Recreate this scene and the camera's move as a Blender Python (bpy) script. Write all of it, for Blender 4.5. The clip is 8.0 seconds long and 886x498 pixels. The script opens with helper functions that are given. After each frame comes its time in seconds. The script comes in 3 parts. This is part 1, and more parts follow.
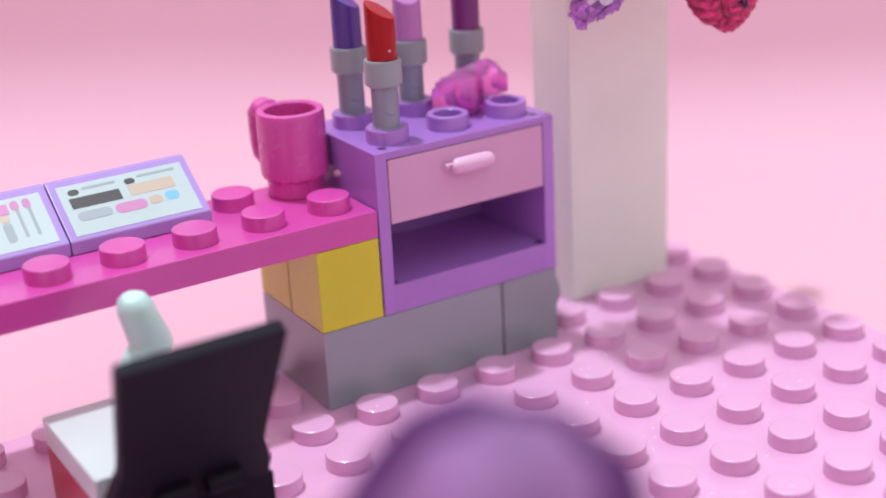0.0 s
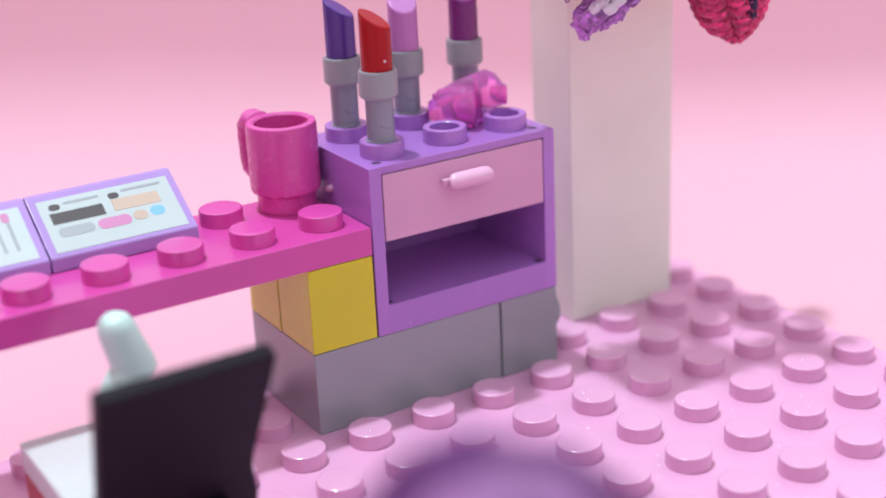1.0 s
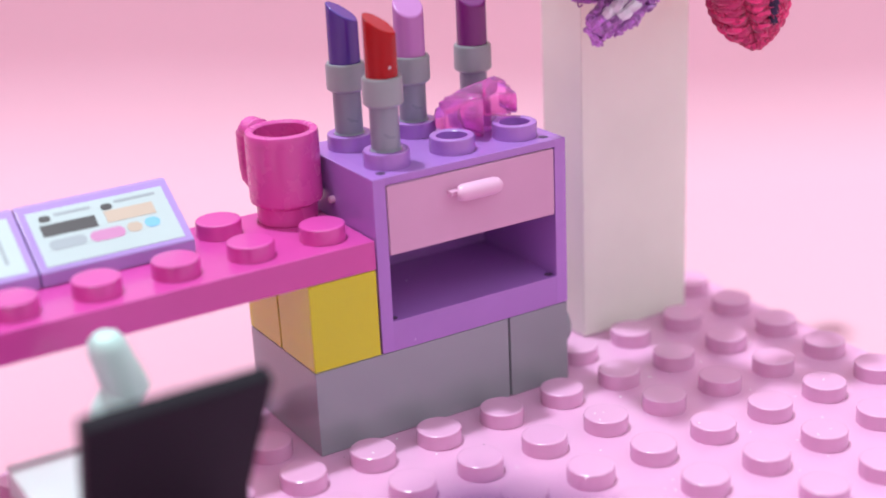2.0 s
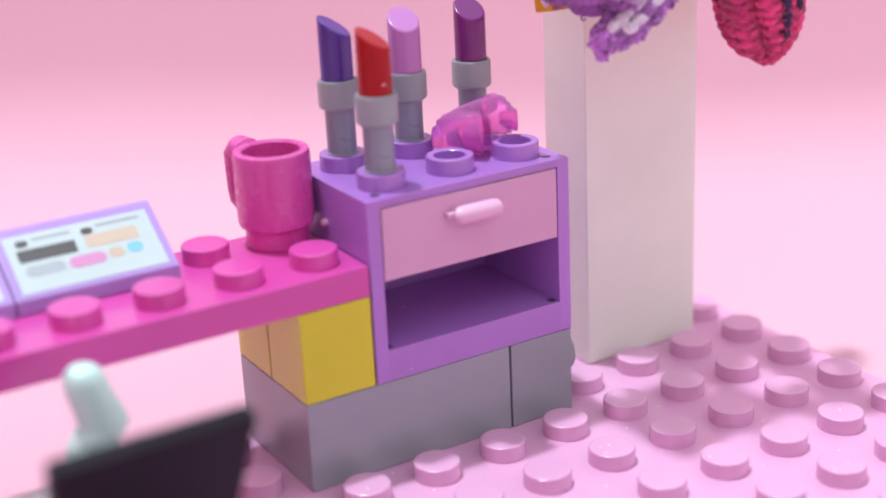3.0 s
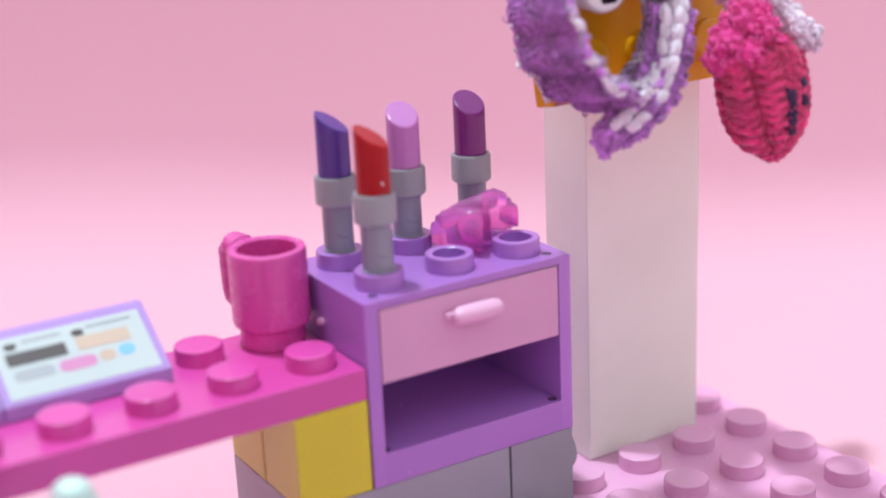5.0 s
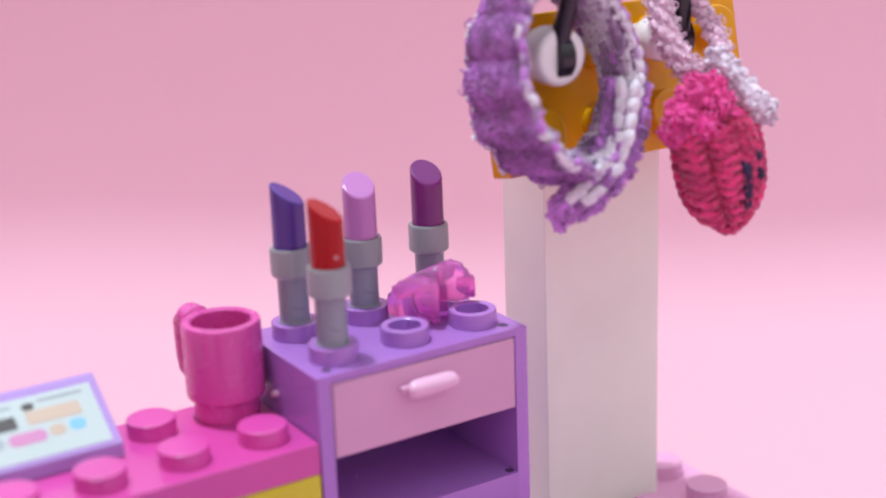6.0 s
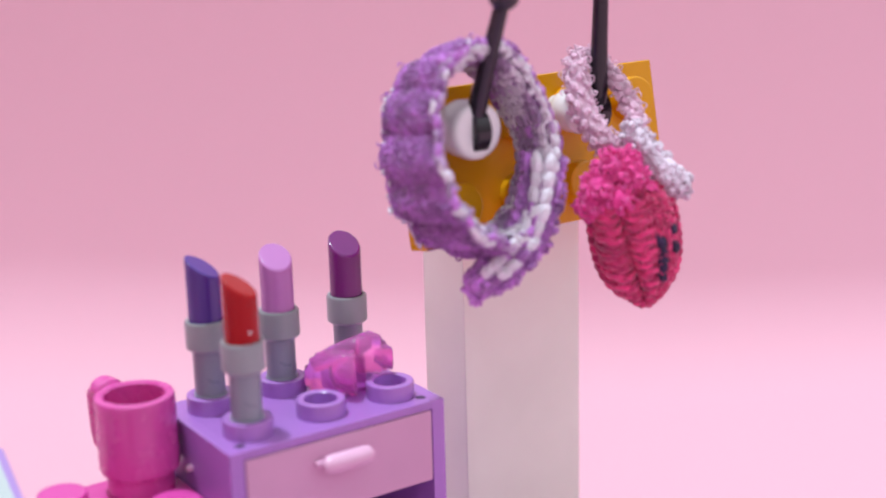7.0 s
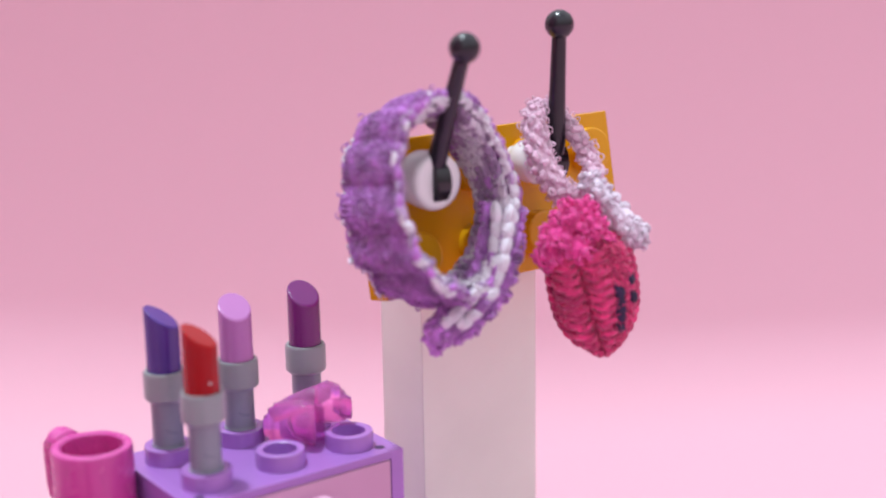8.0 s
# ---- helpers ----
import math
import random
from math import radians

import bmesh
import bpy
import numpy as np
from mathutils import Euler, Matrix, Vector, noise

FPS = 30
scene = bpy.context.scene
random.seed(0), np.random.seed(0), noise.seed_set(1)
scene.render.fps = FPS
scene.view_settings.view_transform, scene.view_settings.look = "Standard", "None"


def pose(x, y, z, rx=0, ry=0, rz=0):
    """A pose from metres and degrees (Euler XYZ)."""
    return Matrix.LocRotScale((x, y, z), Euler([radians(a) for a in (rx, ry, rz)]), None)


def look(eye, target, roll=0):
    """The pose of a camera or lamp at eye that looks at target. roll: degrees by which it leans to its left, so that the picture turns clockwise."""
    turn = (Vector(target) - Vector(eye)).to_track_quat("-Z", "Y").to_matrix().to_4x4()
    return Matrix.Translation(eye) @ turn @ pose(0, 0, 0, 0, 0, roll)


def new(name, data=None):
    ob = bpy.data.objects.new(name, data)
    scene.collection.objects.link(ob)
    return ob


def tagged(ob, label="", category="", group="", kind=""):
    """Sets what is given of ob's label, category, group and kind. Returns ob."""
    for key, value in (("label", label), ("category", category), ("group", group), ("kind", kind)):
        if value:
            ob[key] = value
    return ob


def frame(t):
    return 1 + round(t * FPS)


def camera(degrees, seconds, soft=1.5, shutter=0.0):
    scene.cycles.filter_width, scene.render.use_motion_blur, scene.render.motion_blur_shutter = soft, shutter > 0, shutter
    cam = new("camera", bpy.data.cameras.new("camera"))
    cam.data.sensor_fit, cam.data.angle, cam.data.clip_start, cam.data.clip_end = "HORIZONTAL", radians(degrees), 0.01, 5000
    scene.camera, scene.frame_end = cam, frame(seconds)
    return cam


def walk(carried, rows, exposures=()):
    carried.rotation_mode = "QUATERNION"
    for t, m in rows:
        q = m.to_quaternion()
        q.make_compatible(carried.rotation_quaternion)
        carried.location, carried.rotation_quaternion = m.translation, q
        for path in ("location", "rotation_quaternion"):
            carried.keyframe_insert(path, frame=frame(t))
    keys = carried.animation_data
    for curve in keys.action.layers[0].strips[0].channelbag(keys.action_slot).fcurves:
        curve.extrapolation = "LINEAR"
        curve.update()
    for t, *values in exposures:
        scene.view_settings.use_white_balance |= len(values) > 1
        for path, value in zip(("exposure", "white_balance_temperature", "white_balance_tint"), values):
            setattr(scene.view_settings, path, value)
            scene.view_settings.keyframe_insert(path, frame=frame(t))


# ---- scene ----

# Everything is a real-size toy-brick set: one stud pitch is 8 mm, one plate 3.2 mm, one brick 9.6 mm.
cam = camera(33.3, 8.0, soft=1.85)
PATH = [
    (0.0, -0.06442, -0.13631, 0.07713, 328.305, -21.185, 2.931),
    (0.5, -0.06368, -0.13368, 0.07647, 328.069, -20.981, 2.623),
    (1.0, -0.06158, -0.13071, 0.07556, 328.114, -20.756, 2.606),
    (1.5, -0.05910, -0.12763, 0.07461, 328.523, -20.837, 2.598),
    (1.7, -0.05903, -0.12704, 0.07481, 328.446, -20.760, 2.555),
    (2.8, -0.05448, -0.11960, 0.07288, 328.465, -20.294, 2.524),
    (3.0, -0.05404, -0.11947, 0.07298, 328.529, -20.119, 2.650),
    (3.5, -0.05338, -0.11754, 0.07317, 328.345, -19.852, 2.438),
    (4.0, -0.05295, -0.11614, 0.07380, 327.867, -18.945, 2.333),
    (4.2, -0.05288, -0.11642, 0.07417, 328.275, -18.792, 2.442),
    (5.3, -0.05113, -0.11507, 0.07741, 328.351, -17.758, 2.415),
    (5.5, -0.05042, -0.11504, 0.07797, 328.417, -17.388, 2.214),
    (6.0, -0.04870, -0.11545, 0.07980, 327.755, -16.870, 2.119),
    (6.5, -0.04676, -0.11600, 0.08157, 326.296, -16.080, 1.642),
    (7.0, -0.04510, -0.11645, 0.08307, 325.972, -15.505, 1.549),
    (7.5, -0.04464, -0.11650, 0.08401, 325.559, -15.087, 1.305),
    (8.0, -0.04669, -0.11578, 0.08407, 323.830, -13.947, 0.944),
]
walk(cam, [(t, pose(x, y, z, 90 + pitch, roll, yaw)) for t, x, y, z, yaw, pitch, roll in PATH],
     [(0.0, -0.11), (1.0, -0.06), (1.5, 0.0), (3.0, 0.04), (4.0, 0.02), (5.5, -0.05), (8.0, -0.09)])
cam.data.dof.use_dof = True
cam.data.dof.focus_distance = 0.158
cam.data.dof.aperture_fstop = 14.5

# ---- light: a bright room, one small ceiling lamp nearly overhead ----
world = bpy.data.worlds.new("room_light")
scene.world = world
world.use_nodes = True
nodes, links = world.node_tree.nodes, world.node_tree.links
way = nodes.new("ShaderNodeTexCoord")
axes = nodes.new("ShaderNodeSeparateXYZ")
room = nodes.new("ShaderNodeValToRGB")
room.color_ramp.elements[0].position, room.color_ramp.elements[0].color = 0.35, (0.38, 0.32, 0.335, 1)
room.color_ramp.elements[1].position, room.color_ramp.elements[1].color = 1.0, (0.99, 1.08, 1.2, 1)
for place, colour in ((0.6, (0.62, 0.525, 0.56, 1)), (0.8, (1.17, 1.14, 1.25, 1))):
    room.color_ramp.elements.new(place).color = colour
half = nodes.new("ShaderNodeMapRange")
half.inputs["From Min"].default_value, half.inputs["From Max"].default_value = -1, 1
links.new(way.outputs["Generated"], axes.inputs["Vector"])
links.new(axes.outputs["Z"], half.inputs["Value"])
links.new(half.outputs["Result"], room.inputs["Fac"])
links.new(room.outputs["Color"], nodes["Background"].inputs["Color"])
nodes["Background"].inputs["Strength"].default_value = 1.02


def area_lamp(name, eye, target, width, height, power, colour):
    data = bpy.data.lights.new(name, "AREA")
    data.shape, data.size, data.size_y, data.energy, data.color = "RECTANGLE", width, height, power, colour
    ob = new(name, data)
    ob.matrix_world = look(eye, target)
    return ob


area_lamp("ceiling_lamp", (-0.17, 0.29, 1.77), (0.02, 0.0, 0.02), 0.08, 0.08, 29.5, (0.835, 0.975, 1.06))

# ---- materials ----


def material(name, colour, rough=0.3, spread=0.04, grain=400.0, bump=0.0015, sheen=0.0, through_light=0.0, shine=0.5, island=0.0, metal=0.0, stain=0.06, coarse=60.0, alpha=1.0, ior=1.53):
    """A procedural surface: base colour with stains and grain, rough spots, fine relief."""
    mat = bpy.data.materials.new(name)
    mat.use_nodes = True
    nodes, links = mat.node_tree.nodes, mat.node_tree.links
    skin = nodes["Principled BSDF"]
    place = nodes.new("ShaderNodeTexCoord")
    big = nodes.new("ShaderNodeTexNoise")
    big.inputs["Scale"].default_value, big.inputs["Detail"].default_value = coarse, 4
    fine = nodes.new("ShaderNodeTexNoise")
    fine.inputs["Scale"].default_value, fine.inputs["Detail"].default_value = grain, 6
    links.new(place.outputs["Object"], big.inputs["Vector"])
    links.new(place.outputs["Object"], fine.inputs["Vector"])
    tone = nodes.new("ShaderNodeHueSaturation")
    tone.inputs["Color"].default_value = (*colour, 1)
    level = nodes.new("ShaderNodeMapRange")
    level.inputs["From Min"].default_value, level.inputs["From Max"].default_value = 0.3, 0.7
    level.inputs["To Min"].default_value, level.inputs["To Max"].default_value = 1 - stain, 1 + stain
    links.new(big.outputs["Fac"], level.inputs["Value"])
    last = level.outputs["Result"]
    if island:
        geo = nodes.new("ShaderNodeNewGeometry")
        per = nodes.new("ShaderNodeMapRange")
        per.inputs["To Min"].default_value, per.inputs["To Max"].default_value = 1 - island, 1 + island
        links.new(geo.outputs["Random Per Island"], per.inputs["Value"])
        mul = nodes.new("ShaderNodeMath")
        mul.operation = "MULTIPLY"
        links.new(last, mul.inputs[0])
        links.new(per.outputs["Result"], mul.inputs[1])
        last = mul.outputs[0]
    else:
        info = nodes.new("ShaderNodeObjectInfo")
        per = nodes.new("ShaderNodeMapRange")
        per.inputs["To Min"].default_value, per.inputs["To Max"].default_value = 1 - spread, 1 + spread
        links.new(info.outputs["Random"], per.inputs["Value"])
        mul = nodes.new("ShaderNodeMath")
        mul.operation = "MULTIPLY"
        links.new(last, mul.inputs[0])
        links.new(per.outputs["Result"], mul.inputs[1])
        last = mul.outputs[0]
    links.new(last, tone.inputs["Value"])
    links.new(tone.outputs["Color"], skin.inputs["Base Color"])
    gloss = nodes.new("ShaderNodeMapRange")
    gloss.inputs["To Min"].default_value, gloss.inputs["To Max"].default_value = max(0.02, rough - 0.04), rough + 0.06
    links.new(fine.outputs["Fac"], gloss.inputs["Value"])
    links.new(gloss.outputs["Result"], skin.inputs["Roughness"])
    relief = nodes.new("ShaderNodeBump")
    relief.inputs["Strength"].default_value, relief.inputs["Distance"].default_value = bump, 0.0005
    links.new(fine.outputs["Fac"], relief.inputs["Height"])
    links.new(relief.outputs["Normal"], skin.inputs["Normal"])
    skin.inputs["Metallic"].default_value = metal
    skin.inputs["IOR"].default_value = ior
    skin.inputs["Specular IOR Level"].default_value = shine
    skin.inputs["Sheen Weight"].default_value = sheen
    skin.inputs["Alpha"].default_value = alpha
    skin.inputs["Transmission Weight"].default_value = through_light
    return mat


PINK_PLATE = material("bright_pink_plastic", (0.68, 0.348, 0.548), 0.24, shine=1.0, bump=0.0015, stain=0.02, spread=0.02)
MAGENTA = material("dark_pink_plastic", (0.61, 0.066, 0.345), 0.22, shine=0.8)
MUG_PINK = material("mug_pink_plastic", (0.63, 0.07, 0.345), 0.26, shine=0.7)
LILAC = material("lilac_tile_plastic", (0.41, 0.265, 0.6), 0.23)
LAVENDER = material("lavender_plastic", (0.375, 0.165, 0.53), 0.24, shine=0.9)
DRAWER_PINK = material("drawer_pink_plastic", (0.65, 0.36, 0.53), 0.35)
HANDLE_PINK = material("handle_pink_plastic", (0.71, 0.42, 0.59), 0.3)
YELLOW = material("yellow_plastic", (0.60, 0.56, 0.010), 0.2, shine=0.55, bump=0.001, stain=0.03)
GOLD = material("warm_yellow_plastic", (0.68, 0.325, 0.004), 0.22)
GREY = material("stone_grey_plastic", (0.285, 0.297, 0.325), 0.2, shine=0.6, bump=0.001, stain=0.02)
STEM_GREY = material("lipstick_grey_plastic", (0.26, 0.285, 0.33), 0.28)
COLLAR_GREY = material("collar_grey_plastic", (0.285, 0.315, 0.325), 0.28)
WHITE = material("white_plastic", (0.76, 0.77, 0.68), 0.35)
SEAT_WHITE = material("seat_white_plastic", (0.61, 0.655, 0.64), 0.3)
EYE_WHITE = material("white_round_plastic", (0.80, 0.80, 0.80), 0.2)
RED = material("red_plastic", (0.36, 0.004, 0.006), 0.16, shine=0.25)
SEAT_RED = material("seat_red_plastic", (0.45, 0.01, 0.03), 0.3)
VIOLET = material("violet_plastic", (0.075, 0.03, 0.25), 0.2)
ROSE = material("rose_plastic", (0.47, 0.18, 0.46), 0.2)
PLUM = material("plum_plastic", (0.16, 0.012, 0.15), 0.2)
BLACK = material("black_plastic", (0.012, 0.01, 0.016), 0.2)
BACK_BLACK = material("soft_black_plastic", (0.009, 0.006, 0.011), 0.45, shine=0.12)
MINT = material("mint_plastic", (0.53, 0.76, 0.69), 0.3)
HOLE_SHADE = material("painted_hole_shade", (0.06, 0.02, 0.09), 0.6)
DOME_LILAC = material("dome_lilac_fabric", (0.25, 0.115, 0.265), 0.7, shine=0.2, stain=0.2, coarse=220)
DOME_PURPLE = material("dome_purple_fabric", (0.09, 0.024, 0.11), 0.75, shine=0.15, stain=0.3, coarse=180)
PAPER = material("pink_backdrop_paper", (0.685, 0.377, 0.458), 0.85, grain=900, bump=0.05, stain=0.015, coarse=5)
STICKER = material("white_sticker", (0.5, 0.585, 0.575), 0.3)
INK_DARK = material("ink_dark", (0.055, 0.045, 0.045), 0.4)
INK_GREY = material("ink_grey", (0.34, 0.38, 0.4), 0.4)
INK_PINK = material("ink_pink", (0.56, 0.22, 0.42), 0.4)
INK_BEIGE = material("ink_beige", (0.55, 0.43, 0.33), 0.4)
INK_BLUE = material("ink_blue", (0.2, 0.5, 0.7), 0.4)
CRYSTAL = material("clear_pink_plastic", (1.0, 0.36, 0.83), 0.06, bump=0.0, stain=0.0, spread=0.0, through_light=0.8, shine=0.8, ior=1.28)
YARN_PURPLE = material("purple_yarn", (0.42, 0.155, 0.5), 0.9, grain=2500, bump=0.6, sheen=0.5, island=0.4, stain=0.45, coarse=420)
YARN_WHITE = material("white_yarn", (0.72, 0.68, 0.75), 0.9, grain=2500, bump=0.5, sheen=0.4, island=0.12)
YARN_MIXED = material("grey_lilac_yarn", (0.4, 0.27, 0.45), 0.9, grain=2500, bump=0.5, sheen=0.4, island=0.4)
YARN_PALE = material("pale_pink_yarn", (0.70, 0.47, 0.59), 0.9, grain=2500, bump=0.5, sheen=0.4, island=0.2)
YARN_TAG = material("pale_lilac_yarn", (0.66, 0.57, 0.66), 0.9, grain=2500, bump=0.5, sheen=0.4, island=0.2)
YARN_CRIMSON = material("crimson_yarn", (0.62, 0.035, 0.165), 0.9, grain=2500, bump=0.6, sheen=0.35, island=0.4)
YARN_HOT = material("hot_pink_yarn", (0.78, 0.06, 0.32), 0.9, grain=2500, bump=0.6, sheen=0.3, island=0.2)
YARN_NAVY = material("navy_yarn", (0.03, 0.014, 0.055), 0.9, grain=2500, bump=0.6, sheen=0.1, island=0.3)

# ---- mesh helpers: all shapes are written in millimetres ----
MM = 0.001


def flat_faces(data):
    """Shading that keeps large faces flat and lets only the small bevels round: each corner's normal is led by the larger faces."""
    weighted = [p.normal * p.area for p in data.polygons]
    plain = [p.normal.copy() for p in data.polygons]
    around = [[] for v in data.vertices]
    for p in data.polygons:
        for v in p.vertices:
            around[v].append(p.index)
    limit = math.cos(radians(40))
    corners = [None] * len(data.loops)
    for p in data.polygons:
        for k in p.loop_indices:
            n = Vector()
            for q in around[data.loops[k].vertex_index]:
                if plain[q].dot(plain[p.index]) > limit:
                    n += weighted[q]
            corners[k] = n.normalized() if n.length else plain[p.index]
    data.normals_split_custom_set(corners)


def mesh_of(name, bm, mat, smooth=True):
    bmesh.ops.scale(bm, vec=(MM, MM, MM), verts=bm.verts)
    bmesh.ops.recalc_face_normals(bm, faces=bm.faces)
    data = bpy.data.meshes.new(name)
    bm.to_mesh(data)
    bm.free()
    data.materials.append(mat)
    if smooth:
        data.shade_smooth()
        data.set_sharp_from_angle(angle=radians(40))
        if "yarn" not in mat.name:
            flat_faces(data)
    return data


def thing(name, place, label, category, group="", kind=""):
    ob = new(name)
    ob.location = Vector(place) * MM
    ob.empty_display_size = 0.003
    return tagged(ob, label, category, group, kind)


def part(name, bm, mat, parent, label="", at=(0, 0, 0), turn=(0, 0, 0), smooth=True):
    ob = new(name, mesh_of(name, bm, mat, smooth))
    ob.parent = parent
    ob.matrix_basis = pose(at[0] * MM, at[1] * MM, at[2] * MM, *turn)
    return tagged(ob, label)


def single(name, bm, mat, place, label, category, group="", kind="", turn=(0, 0, 0)):
    ob = new(name, mesh_of(name, bm, mat))
    ob.matrix_basis = pose(place[0] * MM, place[1] * MM, place[2] * MM, *turn)
    return tagged(ob, label, category, group, kind)


def box(x0, x1, y0, y1, z0, z1, round_by=0.22, segments=2, bm=None):
    own = bmesh.new()
    bmesh.ops.create_cube(own, size=1)
    for v in own.verts:
        v.co = Vector(((x0 + x1) / 2 + v.co.x * (x1 - x0), (y0 + y1) / 2 + v.co.y * (y1 - y0), (z0 + z1) / 2 + v.co.z * (z1 - z0)))
    if round_by:
        bmesh.ops.bevel(own, geom=own.edges[:], offset=round_by, segments=segments, profile=0.5, affect="EDGES")
    return merge(bm, own)


def merge(bm, own):
    if bm is None:
        return own
    data = bpy.data.meshes.new("joint")
    own.to_mesh(data)
    own.free()
    bm.from_mesh(data)
    bpy.data.meshes.remove(data)
    return bm


def lathe(profile, segments=28, bm=None, m=None):
    """Turns (radius, height) pairs round the z axis; a radius of 0 closes the end."""
    own = bmesh.new()
    rings = []
    for r, z in profile:
        if r < 1e-6:
            rings.append([own.verts.new((0, 0, z))])
        else:
            rings.append([own.verts.new((r * math.cos(a), r * math.sin(a), z)) for a in (2 * math.pi * i / segments for i in range(segments))])
    for low, high in zip(rings, rings[1:]):
        for i in range(segments):
            j = (i + 1) % segments
            loop = [low[i % len(low)], low[j % len(low)], high[j % len(high)], high[i % len(high)]]
            unique = list(dict.fromkeys(loop))
            if len(unique) > 2:
                own.faces.new(unique)
    if m is not None:
        own.transform(m)
    return merge(bm, own)


def prism(outline, x0, x1, round_by=0.18):
    """A (y, z) outline drawn out along x."""
    own = bmesh.new()
    near = [own.verts.new((x0, y, z)) for y, z in outline]
    far = [own.verts.new((x1, y, z)) for y, z in outline]
    own.faces.new(near)
    own.faces.new(far[::-1])
    n = len(outline)
    for i in range(n):
        own.faces.new((near[i], near[(i + 1) % n], far[(i + 1) % n], far[i]))
    bmesh.ops.recalc_face_normals(own, faces=own.faces)
    if round_by:
        bmesh.ops.bevel(own, geom=own.edges[:], offset=round_by, segments=2, profile=0.5, affect="EDGES")
    return own


def tube(points, radius, bm=None, segments=6, closed=False):
    """A yarn strand or bar along points; radius is a number or one for each point."""
    own = bmesh.new()
    pts = [Vector(p) for p in points]
    n = len(pts)
    rings = []
    side = None
    for i, p in enumerate(pts):
        ahead = pts[(i + 1) % n] if closed or i < n - 1 else p
        back = pts[i - 1] if closed or i else p
        way = (ahead - back).normalized()
        if side is None:
            side = way.orthogonal().normalized()
        side = (side - way * side.dot(way)).normalized()
        up = way.cross(side)
        r = radius if isinstance(radius, (int, float)) else radius[i]
        rings.append([own.verts.new(p + (side * math.cos(a) + up * math.sin(a)) * r) for a in (2 * math.pi * k / segments for k in range(segments))])
    for i in range(n if closed else n - 1):
        a, b = rings[i], rings[(i + 1) % n]
        for k in range(segments):
            own.faces.new((a[k], a[(k + 1) % segments], b[(k + 1) % segments], b[k]))
    if not closed:
        own.faces.new(rings[0][::-1])
        own.faces.new(rings[-1])
    return merge(bm, own)


def stud_profile(r=2.4, h=1.7):
    return [(r, -0.05), (r, h - 0.2), (r - 0.05, h - 0.07), (r - 0.18, h), (r - 0.3, h), (0, h)]


def hollow_stud(r=2.45, inner=1.65, h=1.7):
    return [(r, -0.05), (r, h - 0.22), (r - 0.06, h - 0.07), (r - 0.2, h), (inner + 0.15, h), (inner, h - 0.12), (inner, 0.1), (0, 0.1)]


# ---- the setting: a sheet of pink paper that sweeps up behind ----
own = bmesh.new()
cols = [-0.9, -0.5] + [0.02 * k for k in range(-15, 16)] + [0.5, 0.9]


def sweep_line(x):
    """The paper's profile at x: a wide curve on one side that tightens to a crease on the other."""
    f = min(1.0, max(0.0, (x + 0.05) / 0.11))
    f = f * f * (3 - 2 * f)
    radius, start = 0.030 - 0.006 * f, 0.102 - 0.010 * f + 0.03 * max(0.0, x - 0.1)
    lean = radians(69 - 2 * f)
    bend = [(start + radius * math.sin(lean * i / 14), radius - radius * math.cos(lean * i / 14)) for i in range(15)]
    rise = []
    y, z = bend[-1]
    length = (0.107 - z) / 9
    for i in range(9):
        slope = lean + (radians(83 - 2 * f) - lean) * (i + 0.5) / 9
        y, z = y + length * math.cos(slope), z + length * math.sin(slope)
        rise.append((y, z))
    return [(-1.2, 0.0), (-0.4, 0.0)] + bend + rise


profiles = [sweep_line(x) for x in cols]
grid = [[own.verts.new((x * 1000, line[k][0] * 1000, line[k][1] * 1000)) for x, line in zip(cols, profiles)] for k in range(len(profiles[0]))]
for a, b in zip(grid, grid[1:]):
    for i in range(len(cols) - 1):
        own.faces.new((a[i], a[i + 1], b[i + 1], b[i]))
backdrop = single("backdrop", own, PAPER, (0, 0, -3.25), "seamless pink paper backdrop sweeping up behind the toys", "backdrop", kind="structure", turn=(0, 0, -31))
paper = backdrop.modifiers.new("thickness", "SOLIDIFY")
paper.thickness, paper.offset = 0.0003, -1

# the same paper, added unseen at the open side to block and tint light
side_sheet = bmesh.new()
corner = [side_sheet.verts.new(p) for p in ((-230, -420, 0), (-230, 90, 0), (-215, 110, 600), (-250, -420, 600))]
side_sheet.faces.new(corner)
bounce_paper = single("backdrop_side", side_sheet, PAPER, (0, 0, -3.2), "unseen pink paper sheet added beside the toys to block and tint the light", "backdrop", kind="structure", turn=(0, 0, -31))
paper = bounce_paper.modifiers.new("thickness", "SOLIDIFY")
paper.thickness, paper.offset = 0.0003, 0

# ---- base plate ----
base_plate = thing("base_plate", (0, 0, 0), "bright pink square studded plastic base plate lying on the pink paper", "base plate")
part("plate", box(-64, 64, -112, 16, -3.2, 0, 0.2), PINK_PLATE, base_plate)

# ---- the desk: grey and yellow bricks, dark pink plate ----


def brick(x0, x1, y0, y1, z0, z1, mat, label, side_stud=False):
    ob = thing("toy_brick", ((x0 + x1) / 2, (y0 + y1) / 2, z0), label, "toy brick", "bricks under the desk")
    w, d = (x1 - x0) / 2 - 0.1, (y1 - y0) / 2 - 0.1
    part("block", box(-w, w, -d, d, 0.01, z1 - z0 - 0.02, 0.16), mat, ob)
    if side_stud:
        part("side_stud", lathe(stud_profile(), m=Matrix.Rotation(math.pi / 2, 4, "Y") @ Matrix.Identity(4)), mat, ob, at=(w, 0, 5.4))
    return ob


